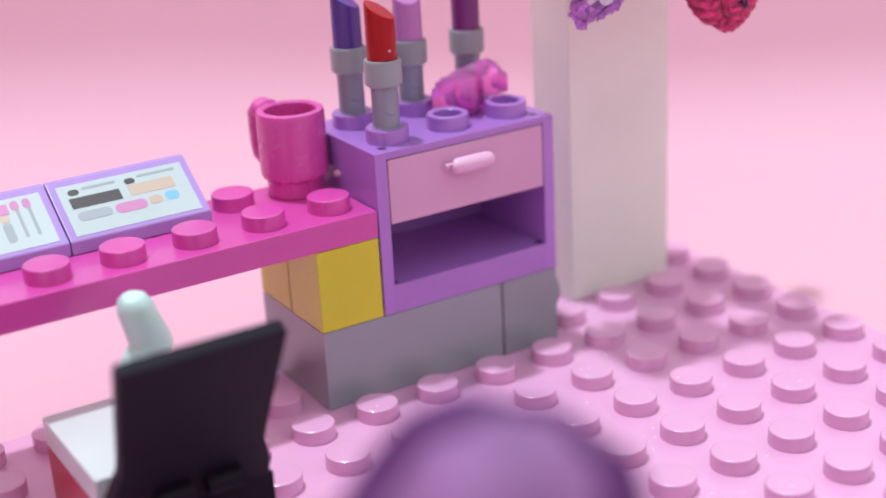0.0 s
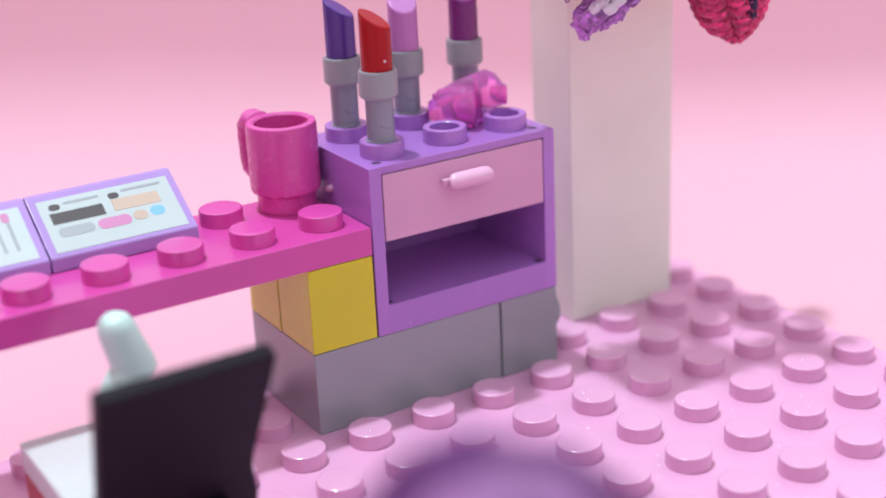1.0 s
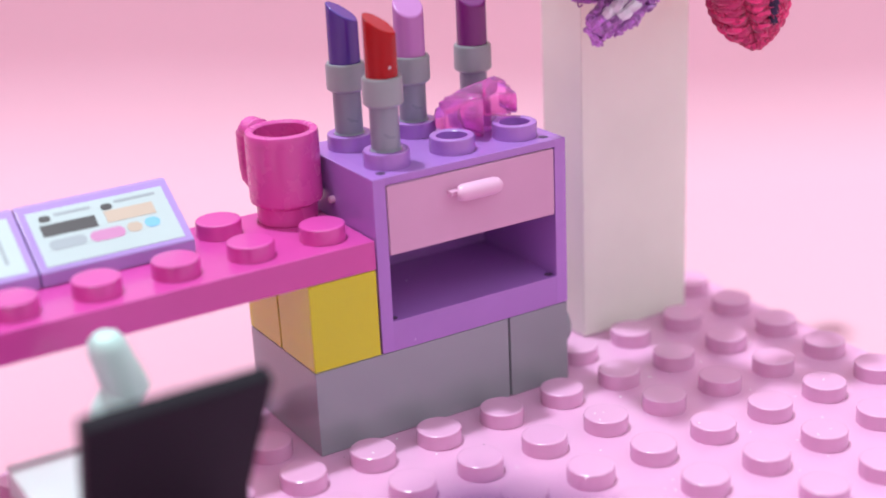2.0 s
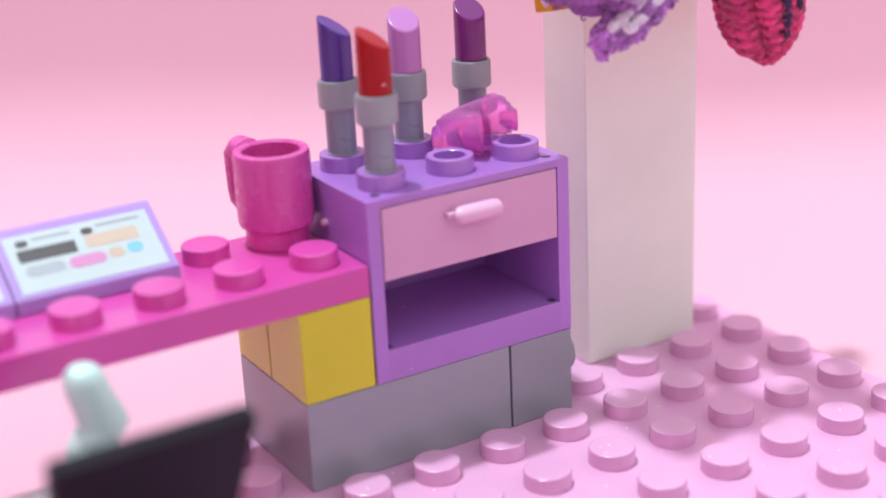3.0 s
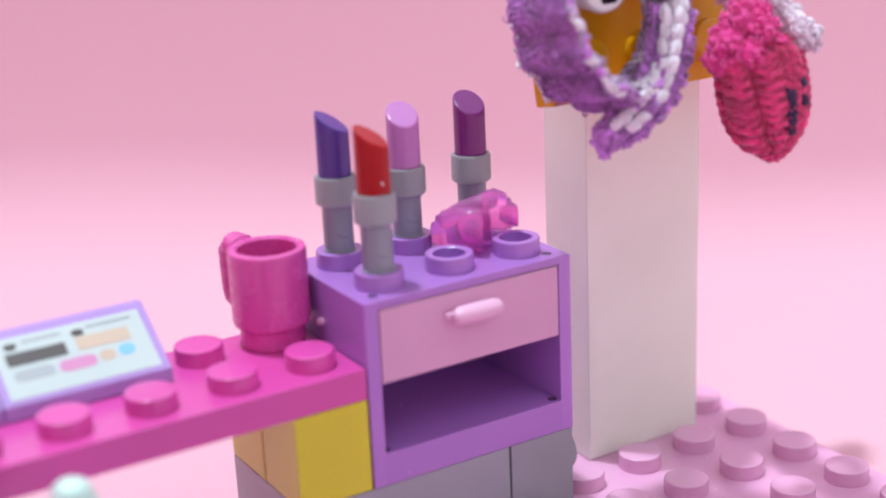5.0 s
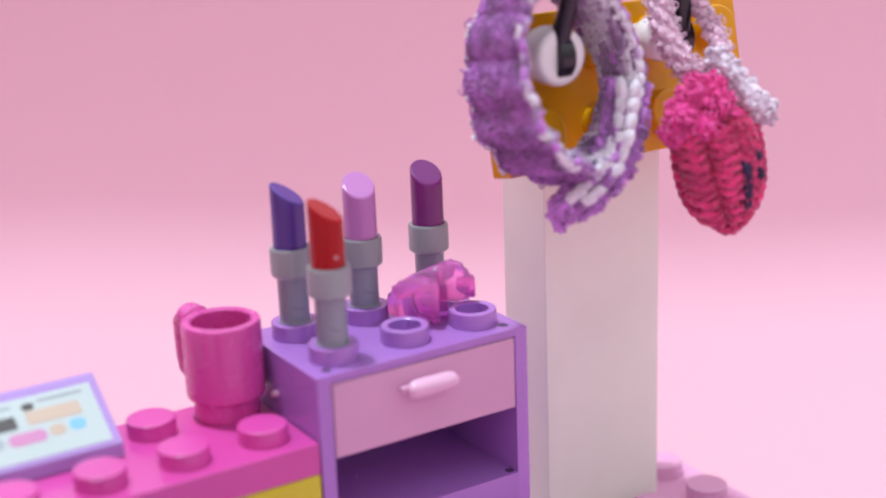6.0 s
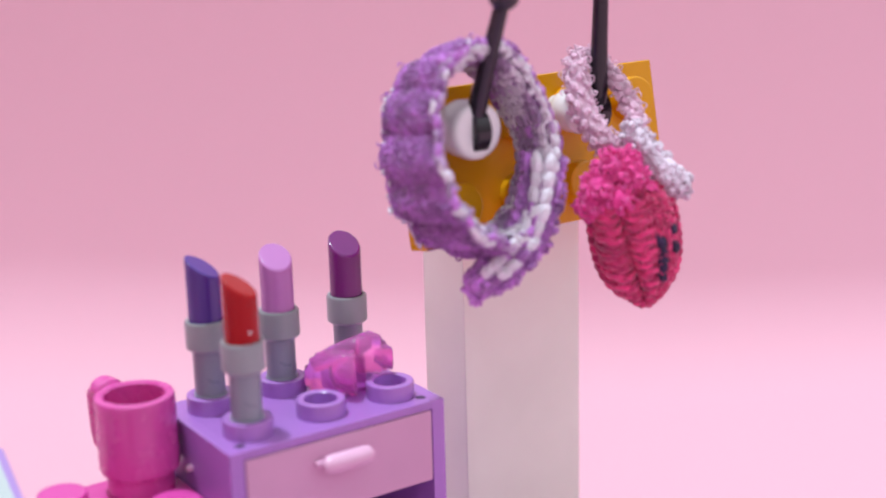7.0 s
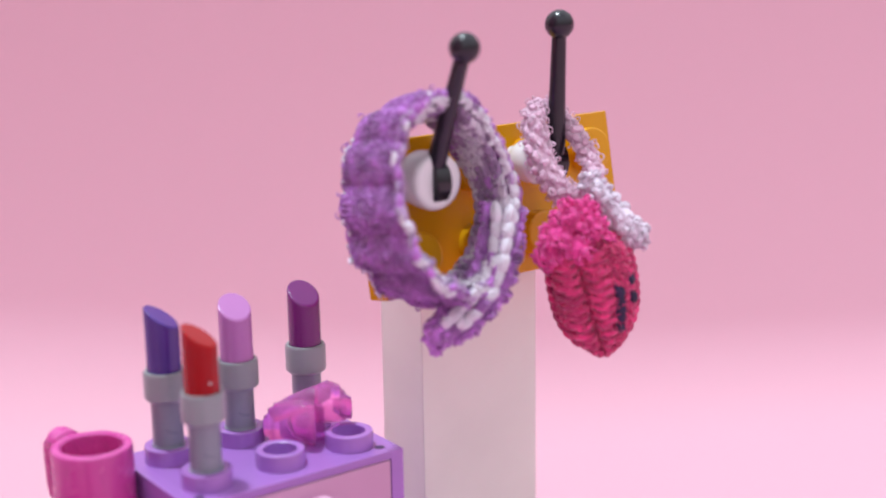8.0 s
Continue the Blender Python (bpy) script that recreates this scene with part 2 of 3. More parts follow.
brick(0, 24, 0, 16, 0, 9.6, GREY, "three-stud wide stone grey toy brick standing on the base plate")
brick(24, 32, 0, 8, 0, 9.6, GREY, "narrow stone grey toy brick with a stud on its side", side_stud=True)
brick(24, 32, 8, 16, 0, 9.6, GREY, "narrow stone grey toy brick behind another one")
brick(0, 8, 0, 8, 9.6, 19.2, YELLOW, "small yellow toy brick holding up the desk plate")
brick(0, 8, 8, 16, 9.6, 19.2, YELLOW, "small yellow toy brick at the desk's back")

desk = thing("desk_plate", (0, 0, 19.2), "dark pink studded plastic plate used as a desk top", "desk")
part("top", box(-56, 7.94, 0.06, 15.94, 0.01, 3.2, 0.16), MAGENTA, desk)

# ---- sloped tiles with make-up stickers ----


def flat_shape(points, thick=0.04):
    own = bmesh.new()
    face = own.faces.new([own.verts.new((x, y, 0)) for x, y in points])
    made = bmesh.ops.extrude_face_region(own, geom=[face])
    for v in made["geom"]:
        if isinstance(v, bmesh.types.BMVert):
            v.co.z += thick
    return own


def pill(cx, cy, w, h, slant=0.0):
    r = min(w, h) / 2
    pts = []
    for k in range(24):
        a = 2 * math.pi * k / 24
        px = math.cos(a) * r + math.copysign(max(0, w / 2 - r), math.cos(a))
        py = math.sin(a) * r + math.copysign(max(0, h / 2 - r), math.sin(a))
        pts.append((cx + px + py * slant, cy + py))
    return pts


def rect(cx, cy, w, h, slant=0.0):
    return [(cx - w / 2 - slant * h / 2, cy - h / 2), (cx + w / 2 - slant * h / 2, cy - h / 2), (cx + w / 2 + slant * h / 2, cy + h / 2), (cx - w / 2 + slant * h / 2, cy + h / 2)]


SLOPE = math.degrees(math.atan2(4.65, 6.9))
LENGTH = math.hypot(4.65, 6.9)


def sloped_tile(x0, label, marks):
    ob = thing("sloped_tile", (x0, 8.0, 22.4), label, "sloped tile", "stickered tiles on the desk")
    part("wedge", prism([(0.4, 0.0), (0.4, 1.5), (7.3, 6.15), (7.94, 6.15), (7.94, 0.0)], 0.06, 15.94), LILAC, ob)
    sheet = part("sticker", flat_shape([(0.9, 0.55), (15.1, 0.55), (15.1, LENGTH - 0.9), (0.9, LENGTH - 0.9)]), STICKER, ob, "white printed sticker with make-up marks", at=(0, 0.4, 1.505), turn=(SLOPE, 0, 0), smooth=False)
    w, h = 14.2, LENGTH - 1.45
    for name, mat, outline in marks(w, h):
        part(name, flat_shape(outline, 0.03), mat, sheet, at=(0.9, 0.55, 0.042), smooth=False)
    return ob


def palette_marks(w, h):
    yield "dark_dot", INK_DARK, pill(0.115 * w, 0.84 * h, 1.2, 0.8)
    yield "dark_dot", INK_DARK, pill(0.56 * w, 0.83 * h, 1.2, 0.8)
    yield "grey_line", INK_GREY, pill(0.32 * w, 0.885 * h, 3.8, 0.32)
    yield "grey_line", INK_GREY, pill(0.78 * w, 0.895 * h, 4.4, 0.32)
    yield "dark_swatch", INK_DARK, rect(0.258 * w, 0.625 * h, 5.6, 1.45)
    yield "beige_swatch", INK_BEIGE, rect(0.705 * w, 0.645 * h, 5.1, 1.5)
    yield "grey_swatch", INK_GREY, pill(0.205 * w, 0.35 * h, 3.8, 1.25)
    yield "pink_swatch", INK_PINK, pill(0.49 * w, 0.345 * h, 3.6, 1.35)
    yield "beige_dot", INK_BEIGE, pill(0.69 * w, 0.365 * h, 1.55, 1.2)
    yield "blue_dot", INK_BLUE, pill(0.825 * w, 0.385 * h, 1.6, 1.25)


def brush_marks(w, h):
    for cx, wide in ((0.79, 0.9), (0.88, 0.85)):
        yield "brush_head", INK_PINK, pill(cx * w, 0.84 * h, wide, 1.3)
        yield "brush_handle", INK_GREY, rect(cx * w + 0.1, 0.48 * h, 0.35, 3.8)
    yield "brush_head", INK_PINK, rect(0.685 * w, 0.80 * h, 1.5, 1.4)
    yield "brush_band", INK_BEIGE, rect(0.685 * w, 0.62 * h, 1.0, 0.9)
    yield "brush_handle", INK_GREY, pill(0.685 * w, 0.35 * h, 1.0, 2.6)


sloped_tile(-24, "purple sloped tile with a white colour palette sticker", palette_marks)
sloped_tile(-40, "purple sloped tile with a white make-up brush sticker", brush_marks)

# ---- mug ----
mug = thing("mug", (4, 12, 22.4), "glossy dark pink plastic toy mug standing on the desk plate", "mug")
part("cup", lathe([(0, 0.0), (3.1, 0.0), (3.25, 0.2), (3.25, 1.9), (3.45, 2.1), (3.8, 2.3), (3.9, 2.7), (3.9, 8.6), (3.86, 8.66), (3.9, 8.72), (3.9, 9.5), (3.8, 9.85), (3.6, 9.95), (3.15, 9.95), (2.95, 9.75), (2.9, 3.2), (0, 3.0)], 48), MUG_PINK, mug)
grip = tube([(-3.6, 0, 8.7), (-4.4, 0, 9.1), (-5.5, 0, 9.1), (-6.1, 0, 8.4), (-6.3, 0, 6.8), (-6.3, 0, 4.6), (-6.0, 0, 3.5), (-5.2, 0, 3.0), (-3.4, 0, 3.0)], [0.5, 1.15, 1.2, 1.2, 1.1, 1.05, 1.05, 1.0, 1.0], segments=16)
for v in grip.verts:
    v.co.y *= 1.3
part("handle", grip, MUG_PINK, mug, turn=(0, 0, -80))

# ---- the drawer cabinet ----
cabinet = thing("cabinet", (8, 0, 9.6), "purple plastic toy cabinet with an open lower compartment", "cabinet")
part("side_panel", box(0.06, 1.55, 0.05, 15.94, 0.01, 19.2, 0.12), LAVENDER, cabinet)
part("side_panel", box(22.45, 23.94, 0.05, 15.94, 0.01, 19.2, 0.12), LAVENDER, cabinet)
part("bottom_panel", box(1.48, 22.52, 0.07, 15.92, 0.01, 3.4, 0.08), LAVENDER, cabinet)
part("top_panel", box(1.3, 22.7, 0.07, 15.92, 18.35, 19.205, 0.06), LAVENDER, cabinet)
part("back_panel", box(1.48, 22.52, 14.6, 15.9, 3.0, 18.4, 0.05), LAVENDER, cabinet)
for cx in (4, 12, 20):
    for cy in (4, 12):
        part("hollow_stud", lathe(hollow_stud(), 36), LAVENDER, cabinet, at=(cx, cy, 19.2))
# Flat discs mark the peg holes, their inner shade put into the dark colour.
for cx in (1.9, 22.1):
    part("peg_hole", lathe([(0, 0), (0.55, 0), (0.5, 0.03), (0, 0.03)], 16), HOLE_SHADE, cabinet, "small peg hole drawn as a flat disc with its shade painted dark", at=(cx, 1.6, 19.2))
for cx in (2.0, 22.0):
    part("peg_hole", lathe([(0, 0), (0.5, 0), (0.45, 0.03), (0, 0.03)], 16), HOLE_SHADE, cabinet, at=(cx, 1.0, 3.4))
part("side_pin", lathe([(0.4, 0), (0.4, 0.35), (0.3, 0.55), (0, 0.65)], 16, m=Matrix.Rotation(-math.pi / 2, 4, "Y")), DRAWER_PINK, cabinet, "small pale pink pin", at=(0.06, 9.0, 14.9))

drawer = thing("drawer", (8, 0, 9.6), "pale pink plastic drawer pushed into the purple cabinet", "drawer")
tray = box(1.75, 22.25, 1.2, 14.4, 10.8, 11.3, 0.1)
box(1.75, 2.6, 1.2, 14.4, 11.0, 17.0, 0.1, bm=tray)
box(21.4, 22.25, 1.2, 14.4, 11.0, 17.0, 0.1, bm=tray)
box(2.4, 21.6, 13.6, 14.4, 11.0, 17.0, 0.1, bm=tray)
part("tray", tray, DRAWER_PINK, drawer)
part("front", box(1.64, 22.36, 0.0, 1.3, 10.7, 18.26, 0.2), DRAWER_PINK, drawer)
pull = tube([(9.3, -1.1, 16.2), (9.45, -1.2, 16.2), (9.9, -1.25, 16.2), (11.8, -1.3, 16.2), (13.7, -1.25, 16.2), (14.2, -1.2, 16.2), (14.4, -1.1, 16.2)], [0.6, 0.8, 0.92, 0.95, 0.92, 0.8, 0.55], segments=16)
box(8.7, 14.2, -0.9, 0.4, 15.9, 16.4, 0.1, bm=pull)
part("handle", pull, HANDLE_PINK, drawer, "rounded glossy pink drawer pull")

# ---- lipsticks ----


def lipstick(x, y, mat, turn, label, raised=0.0):
    ob = thing("lipstick", (x, y, 28.8), label, "lipstick", "lipsticks on the cabinet")
    part("stem", lathe([(0, 0.12), (1.63, 0.12), (1.63, 1.72), (1.53, 1.8), (1.53, 6.2 + raised), (0, 6.2 + raised)], 32), STEM_GREY, ob)
    part("collar", lathe([(0, 5.9), (1.85, 5.9), (2.1, 6.15), (2.1, 8.65), (1.95, 8.9), (1.75, 8.9), (1.72, 8.7), (0, 8.7)], 36), COLLAR_GREY, ob, at=(0, 0, raised))
    own = lathe([(0, 8.6), (1.68, 8.6), (1.66, 16.2), (0, 16.2)], 36)
    cut = bmesh.ops.bisect_plane(own, geom=own.verts[:] + own.edges[:] + own.faces[:], plane_co=(0, 0, 14.35), plane_no=(math.sin(radians(32)), 0, math.cos(radians(32))), clear_outer=True)
    rim = [e for e in cut["geom_cut"] if isinstance(e, bmesh.types.BMEdge)]
    bmesh.ops.contextual_create(own, geom=rim)
    bmesh.ops.remove_doubles(own, verts=own.verts[:], dist=0.01)
    tops = [e for e in own.edges if len(e.link_faces) == 2 and e.calc_face_angle() > 0.5 and min(v.co.z for v in e.verts) > 11]
    bmesh.ops.bevel(own, geom=tops, offset=0.22, segments=3, profile=0.5, affect="EDGES")
    part("bullet", own, mat, ob, at=(0, 0, raised), turn=(0, 0, turn))
    return ob


red_lipstick = lipstick(12, 4, RED, -45, "red toy lipstick with a grey stem in a hollow stud", 0.5)
part("paint_chip", lathe([(0, -0.16), (0.14, -0.08), (0.16, 0), (0.14, 0.08), (0, 0.16)], 10), EYE_WHITE, red_lipstick, "tiny white speck", at=(0.06, -1.66, 10.5))
lipstick(12, 12, VIOLET, -40, "dark violet toy lipstick with a grey stem in a hollow stud", 0.5)
lipstick(20, 12, ROSE, -100, "glossy light pink toy lipstick with a grey stem")
lipstick(28, 12, PLUM, -95, "plum purple toy lipstick with a grey stem")

# ---- pillar ----
pillar = thing("pillar", (48, 12, 0), "tall smooth white toy brick pillar standing on the base plate", "pillar")
part("column", box(-7.94, 7.94, -3.94, 3.94, 0.01, 48, 0.25), WHITE, pillar)

# ---- sign plate on the pillar with two levers ----
hinge = thing("hinge_brick", (48, 12, 48), "yellow hinge brick on top of the white pillar", "toy brick")
part("block", box(-7.94, 7.94, -3.94, 3.94, 0.01, 8.6, 0.2), GOLD, hinge)
rack = thing("rack_plate", (48, 5.6, 51.0), "glossy yellow studded plate leaning on the pillar as a rack", "plate")
rack.rotation_euler = (radians(-11), 0, 0)
part("plate", box(-15.94, 15.94, -1.6, 1.6, -7.94, 7.94, 0.2), GOLD, rack)
for cx in (-12, -4, 4, 12):
    for cz in (-4, 4):
        part("stud", lathe(stud_profile(), 28, m=Matrix.Rotation(math.pi / 2, 4, "X")), GOLD, rack, at=(cx, -1.6, cz))


def lever(x, lean, label, aside=0.0, reach=1.0, tilt=0.0):
    ob = thing("lever", (x, 4.9, 55.6), label, "lever", "levers on the yellow rack")
    part("socket", lathe([(1.5, -0.4), (1.6, 0.8), (2.3, 1.6), (2.75, 2.5), (2.9, 3.6), (2.9, 5.2), (2.8, 5.6), (2.55, 5.8), (2.2, 5.85), (0, 5.85)], 40, m=Matrix.Rotation(math.pi / 2, 4, "X") @ Matrix.Diagonal((reach, reach, reach, 1))), EYE_WHITE, ob, "round white plastic socket", at=(aside, 0, 0))
    part("cradle", lathe([(0, -0.95), (2.2, -0.95), (2.4, -0.75), (2.4, 0.75), (2.2, 0.95), (0, 0.95)], 36, m=Matrix.Rotation(math.pi / 2, 4, "Y")), BLACK, ob, "round black pivot in the socket's slot", at=(0.2, -4.3 * reach, -0.1))
    stick = tube([(0, 0, -0.6), (0, 0, 0.6), (0, 0, 2.2), (0, 0, 7.0), (0, 0, 13.0)], [0.7, 1.0, 1.0, 0.85, 0.75], segments=16)
    lathe([(1.5 * math.sin(math.pi * k / 12), 14.0 - 1.5 * math.cos(math.pi * k / 12)) for k in range(13)], 24, bm=stick)
    part("stick", stick, BLACK, ob, "black plastic stick with a ball end", at=(0, -4.7, 0.2), turn=(lean, tilt, 0))
    return ob


lever(36.2, 20.5, "black toy lever leaning forward out of a white socket", tilt=2.2)
lever(52, 2.5, "black toy lever standing upright in a white socket", -1.7, 0.8)

# ---- crochet ----
luck = random.Random(7)


def strand(a, b, radius, bow, bm, segments=6):
    """One stitch: a short fat strand from a to b that bows outward."""
    a, b, bow = Vector(a), Vector(b), Vector(bow)
    pts = [a.lerp(b, k / 4) + bow * math.sin(math.pi * k / 4) for k in range(5)]
    return tube(pts, [radius * f for f in (0.55, 0.95, 1.0, 0.95, 0.55)], bm, segments)


def curl(centre, normal, size, radius, bm, turns=0.75):
    """One small loop of yarn standing out of the surface."""
    n = Vector(normal).normalized()
    u = n.orthogonal().normalized()
    u = (u * math.cos(luck.uniform(0, 6.28)) + n.cross(u) * math.sin(luck.uniform(0, 6.28))).normalized()
    start = luck.uniform(-0.5, 0.5)
    pts = [Vector(centre) + (u * math.cos(a) + n * math.sin(a)) * size * luck.uniform(0.85, 1.15) for a in (start + math.pi * 2 * turns * k / 6 for k in range(7))]
    return tube(pts, radius, bm, 5)


def bobbles(parent, name, mat, label, spots, size):
    """Round knotted stitches, one small uneven ball at each spot."""
    own = bmesh.new()
    for centre, normal in spots:
        n = Vector(normal).normalized()
        r = size * luck.uniform(0.75, 1.2)
        turn = n.to_track_quat("Z", "Y").to_matrix().to_4x4() @ Matrix.Rotation(luck.uniform(0, 6.28), 4, "Z")
        lathe([(0, -r * 0.8), (r * 0.75, -r * 0.6), (r, 0), (r * 0.7, r * 0.6), (0, r * 0.8)], 7, own, Matrix.Translation(centre) @ turn @ Matrix.Diagonal((1.25, 0.85, 1, 1)))
    return tagged(part(name, own, mat, parent, label), kind="stuff")


def scatter(parent, name, mat, label, spots, size, radius):
    own = bmesh.new()
    for centre, normal in spots:
        curl(centre, normal, size * luck.uniform(0.7, 1.3), radius * luck.uniform(0.8, 1.2), own)
    return tagged(part(name, own, mat, parent, label), kind="stuff")


# the band: an upright oval knitted strip, its opening towards the front
RX, RZ, HALF = 7.1, 9.5, 3.75


def on_band(a, across, out):
    """Angle round the band, place across its width (-1 front, 1 back), height over its middle layer."""
    wave = 1.15 * (abs(math.sin(6.5 * a + 0.3 * across)) ** 0.8 - 0.72) * (0.6 + 0.4 * math.cos(a + 2.6))
    flare = 1 + 0.05 * math.cos(3 * a + 1)
    r = 1 + (out + wave) / 9
    flare -= 0.26 * max(0.0, -math.sin(a)) * max(0.0, math.cos(a))
    return Vector((RX * r * math.cos(a) * flare, across * HALF * (1 + 0.10 * math.sin(2 * a) - 0.27 * math.cos(a)) - 0.5 * math.cos(a) + 0.35 * math.sin(a * 3), RZ * r * math.sin(a)))


band = thing("crochet_band", (35.5, -1.0, 54.0), "purple and white crocheted band hung over a black lever", "crochet band")
band.rotation_euler = (radians(-14), 0, 0)
own = bmesh.new()
COUNT = 110
rings = []
for i in range(COUNT):
    a = 2 * math.pi * i / COUNT
    rings.append([own.verts.new(on_band(a, c, o)) for c, o in ((-1, -0.35), (-1, 0.25), (-0.6, 0.55), (0, 0.6), (0.6, 0.55), (1, 0.25), (1, -0.35), (0.5, -0.5), (-0.5, -0.5))])
for i in range(COUNT):
    p, q = rings[i], rings[(i + 1) % COUNT]
    for k in range(9):
        own.faces.new((p[k], p[(k + 1) % 9], q[(k + 1) % 9], q[k]))
part("knit_base", own, YARN_PURPLE, band)
spots = []
for k in range(6500):
    a, c = luck.uniform(0, 2 * math.pi), luck.uniform(-1, 1)
    spots.append((on_band(a, c, 0.6 - 0.3 * abs(c) ** 3), on_band(a, c, 2) - on_band(a, c, 0)))
scatter(band, "surface_fluff", YARN_PURPLE, "fuzzy purple yarn loops", spots, 0.2, 0.09)
white, mixed, violet = bmesh.new(), bmesh.new(), bmesh.new()
STEPS, ROWS_IN = 46, 6
for i in range(STEPS):
    a0, a1 = 2 * math.pi * i / STEPS, 2 * math.pi * (i + 1.3) / STEPS
    for j in range(ROWS_IN):
        c = -0.84 + 1.68 * j / (ROWS_IN - 1)
        pick = 0.5 + 0.38 * math.sin(6 * a0 + 0.9 * j) + luck.uniform(-0.3, 0.3)
        dest = white if pick < 0.4 else mixed if pick < 0.95 else violet
        for side in (-0.13, 0.13):
            strand(on_band(a0, c + luck.uniform(-0.03, 0.03), -0.62), on_band(a1, c + side, -0.62), luck.uniform(0.26, 0.36), (on_band(a0, c, -1) - on_band(a0, c, 0)) * 0.35, dest)
    for c, out in ((-1.04, -0.1), (-1.02, 0.3), (1.02, 0.0)):
        pick = luck.random()
        dest = white if pick < (0.56 if math.cos(a0) > -0.2 else 0.22) else violet if pick < 0.85 else mixed
        strand(on_band(a0, c, out + luck.uniform(-0.15, 0.15)), on_band(a1, c, out + luck.uniform(-0.15, 0.15)), luck.uniform(0.26, 0.42), (0, -0.35 if c < 0 else 0.3, 0), dest)
tagged(part("white_stitch", white, YARN_WHITE, band, "white yarn stitches"), kind="stuff")
tagged(part("lilac_stitch", mixed, YARN_MIXED, band, "greyish lilac yarn stitches"), kind="stuff")
tagged(part("purple_stitch", violet, YARN_PURPLE, band), kind="stuff")
spots = []
for k in range(90):
    a, c = luck.uniform(0, 2 * math.pi), luck.choice((-1.05, -1.0, 1.05, luck.uniform(-1, 1)))
    spots.append((on_band(a, c, 0.75), on_band(a, c, 2) - on_band(a, c, 0)))
scatter(band, "stray_loop", YARN_PURPLE, "thin stray yarn loops", spots, 0.3, 0.08)

for name, mat in (("white_fluff", YARN_WHITE), ("lilac_fluff", YARN_MIXED), ("purple_fluff", YARN_PURPLE)):
    spots = []
    for k in range(520):
        a = luck.uniform(-2.2, 2.4)
        c = luck.uniform(-1.08, 0.9)
        spots.append((on_band(a, c, -0.95 + luck.uniform(-0.15, 0.1) if c > -1 else luck.uniform(-0.6, 0.4)), on_band(a, c, -2) - on_band(a, c, 0)))
    scatter(band, name, mat, "", spots, 0.2, 0.055)

for name, mat, count, low, high in (("white_bobble", YARN_WHITE, 150, -1.5, 2.2), ("purple_bobble", YARN_PURPLE, 120, -1.5, 2.2), ("lilac_bobble", YARN_MIXED, 60, 2.2, 4.7)):
    spots = []
    for k in range(count):
        a, out = luck.uniform(low, high), luck.uniform(0.2, 0.8) if mat is YARN_PURPLE else luck.uniform(-0.7, 0.3)
        spots.append((on_band(a, luck.uniform(-1.12, -0.98), out), (0, -1, 0)))
    bobbles(band, name, mat, "", spots, 0.36)

spots = [(on_band(a, luck.uniform(0.9, 1.1), luck.uniform(0.2, 0.7)), (-1, 0.5, 0)) for a in (luck.uniform(2.2, 4.2) for k in range(26))]
bobbles(band, "white_fleck", YARN_WHITE, "", spots, 0.34)

# its loose end, hanging in front of the pillar
to_band = (Matrix.Translation((35.5, -1.0, 54.0)) @ pose(0, 0, 0, -14)).inverted()
tail_path = [to_band @ Vector(p) for p in ((42.0, -3.6, 53.0), (40.9, -4.6, 49.5), (38.9, -5.6, 46.0), (36.6, -5.6, 43.9), (34.6, -4.8, 42.3), (33.2, -3.8, 41.1))]


def on_tail(f, across, out=0.0):
    x = f * (len(tail_path) - 1)
    i = min(int(x), len(tail_path) - 2)
    p = tail_path[i].lerp(tail_path[i + 1], x - i)
    way = (tail_path[i + 1] - tail_path[i]).normalized()
    side = way.cross(Vector((-0.59, -0.81, 0))).normalized()
    across *= 1 - 0.45 * max(0.0, f - 0.7) / 0.3
    return p + side * across + way.cross(side).normalized() * -out


white, violet = bmesh.new(), bmesh.new()
for i in range(12):
    f0, f1 = i / 12, min(1, (i + 1.35) / 12)
    for c in (-0.62, 0.62):
        strand(on_tail(f0, c * 1.25, 0.55), on_tail(f1, c * 0.75, 0.6), luck.uniform(0.5, 0.68), (-0.3, -0.45, 0), white if luck.random() < 0.72 and i < 10 else violet, 8)
for i in range(15):
    f0, f1 = i / 15, min(1, (i + 1.5) / 15)
    for c in (-1.75, -1.3, 1.3, 1.75):
        strand(on_tail(f0, c, luck.uniform(-0.2, 0.35)), on_tail(f1, c * 0.92, luck.uniform(-0.3, 0.35)), luck.uniform(0.36, 0.5), (-0.15, -0.25, 0.1), violet)
    strand(on_tail(f0, 0, -0.4), on_tail(f1, 0, -0.4), 1.0, (0, 0, 0), violet)
tail = tagged(part("tail", violet, YARN_PURPLE, band, "loose knitted end"), kind="stuff")
part("white_stitch", white, YARN_WHITE, tail)
spots = [(on_tail(luck.random(), luck.choice((-1.95, 1.95, luck.uniform(-1.6, 1.6))), luck.uniform(0.0, 0.9)), (luck.uniform(-1, 1), -0.8, luck.uniform(-1, 1))) for k in range(130)]
spots += [(on_tail(1, luck.uniform(-0.8, 0.8), 0) + Vector((luck.uniform(-0.6, 0.3), luck.uniform(-0.4, 0.2), luck.uniform(-1.1, 0.5))), (-0.6, -0.8, luck.uniform(-1, 0))) for k in range(90)]
scatter(tail, "loop", YARN_PURPLE, "", spots, 0.36, 0.16)
spots = [(on_tail(luck.uniform(0.1, 1), luck.choice((-1, 1)) * luck.uniform(1.5, 2.1), luck.uniform(0.0, 0.7)), (-0.4, -1, 0.2)) for k in range(80)]
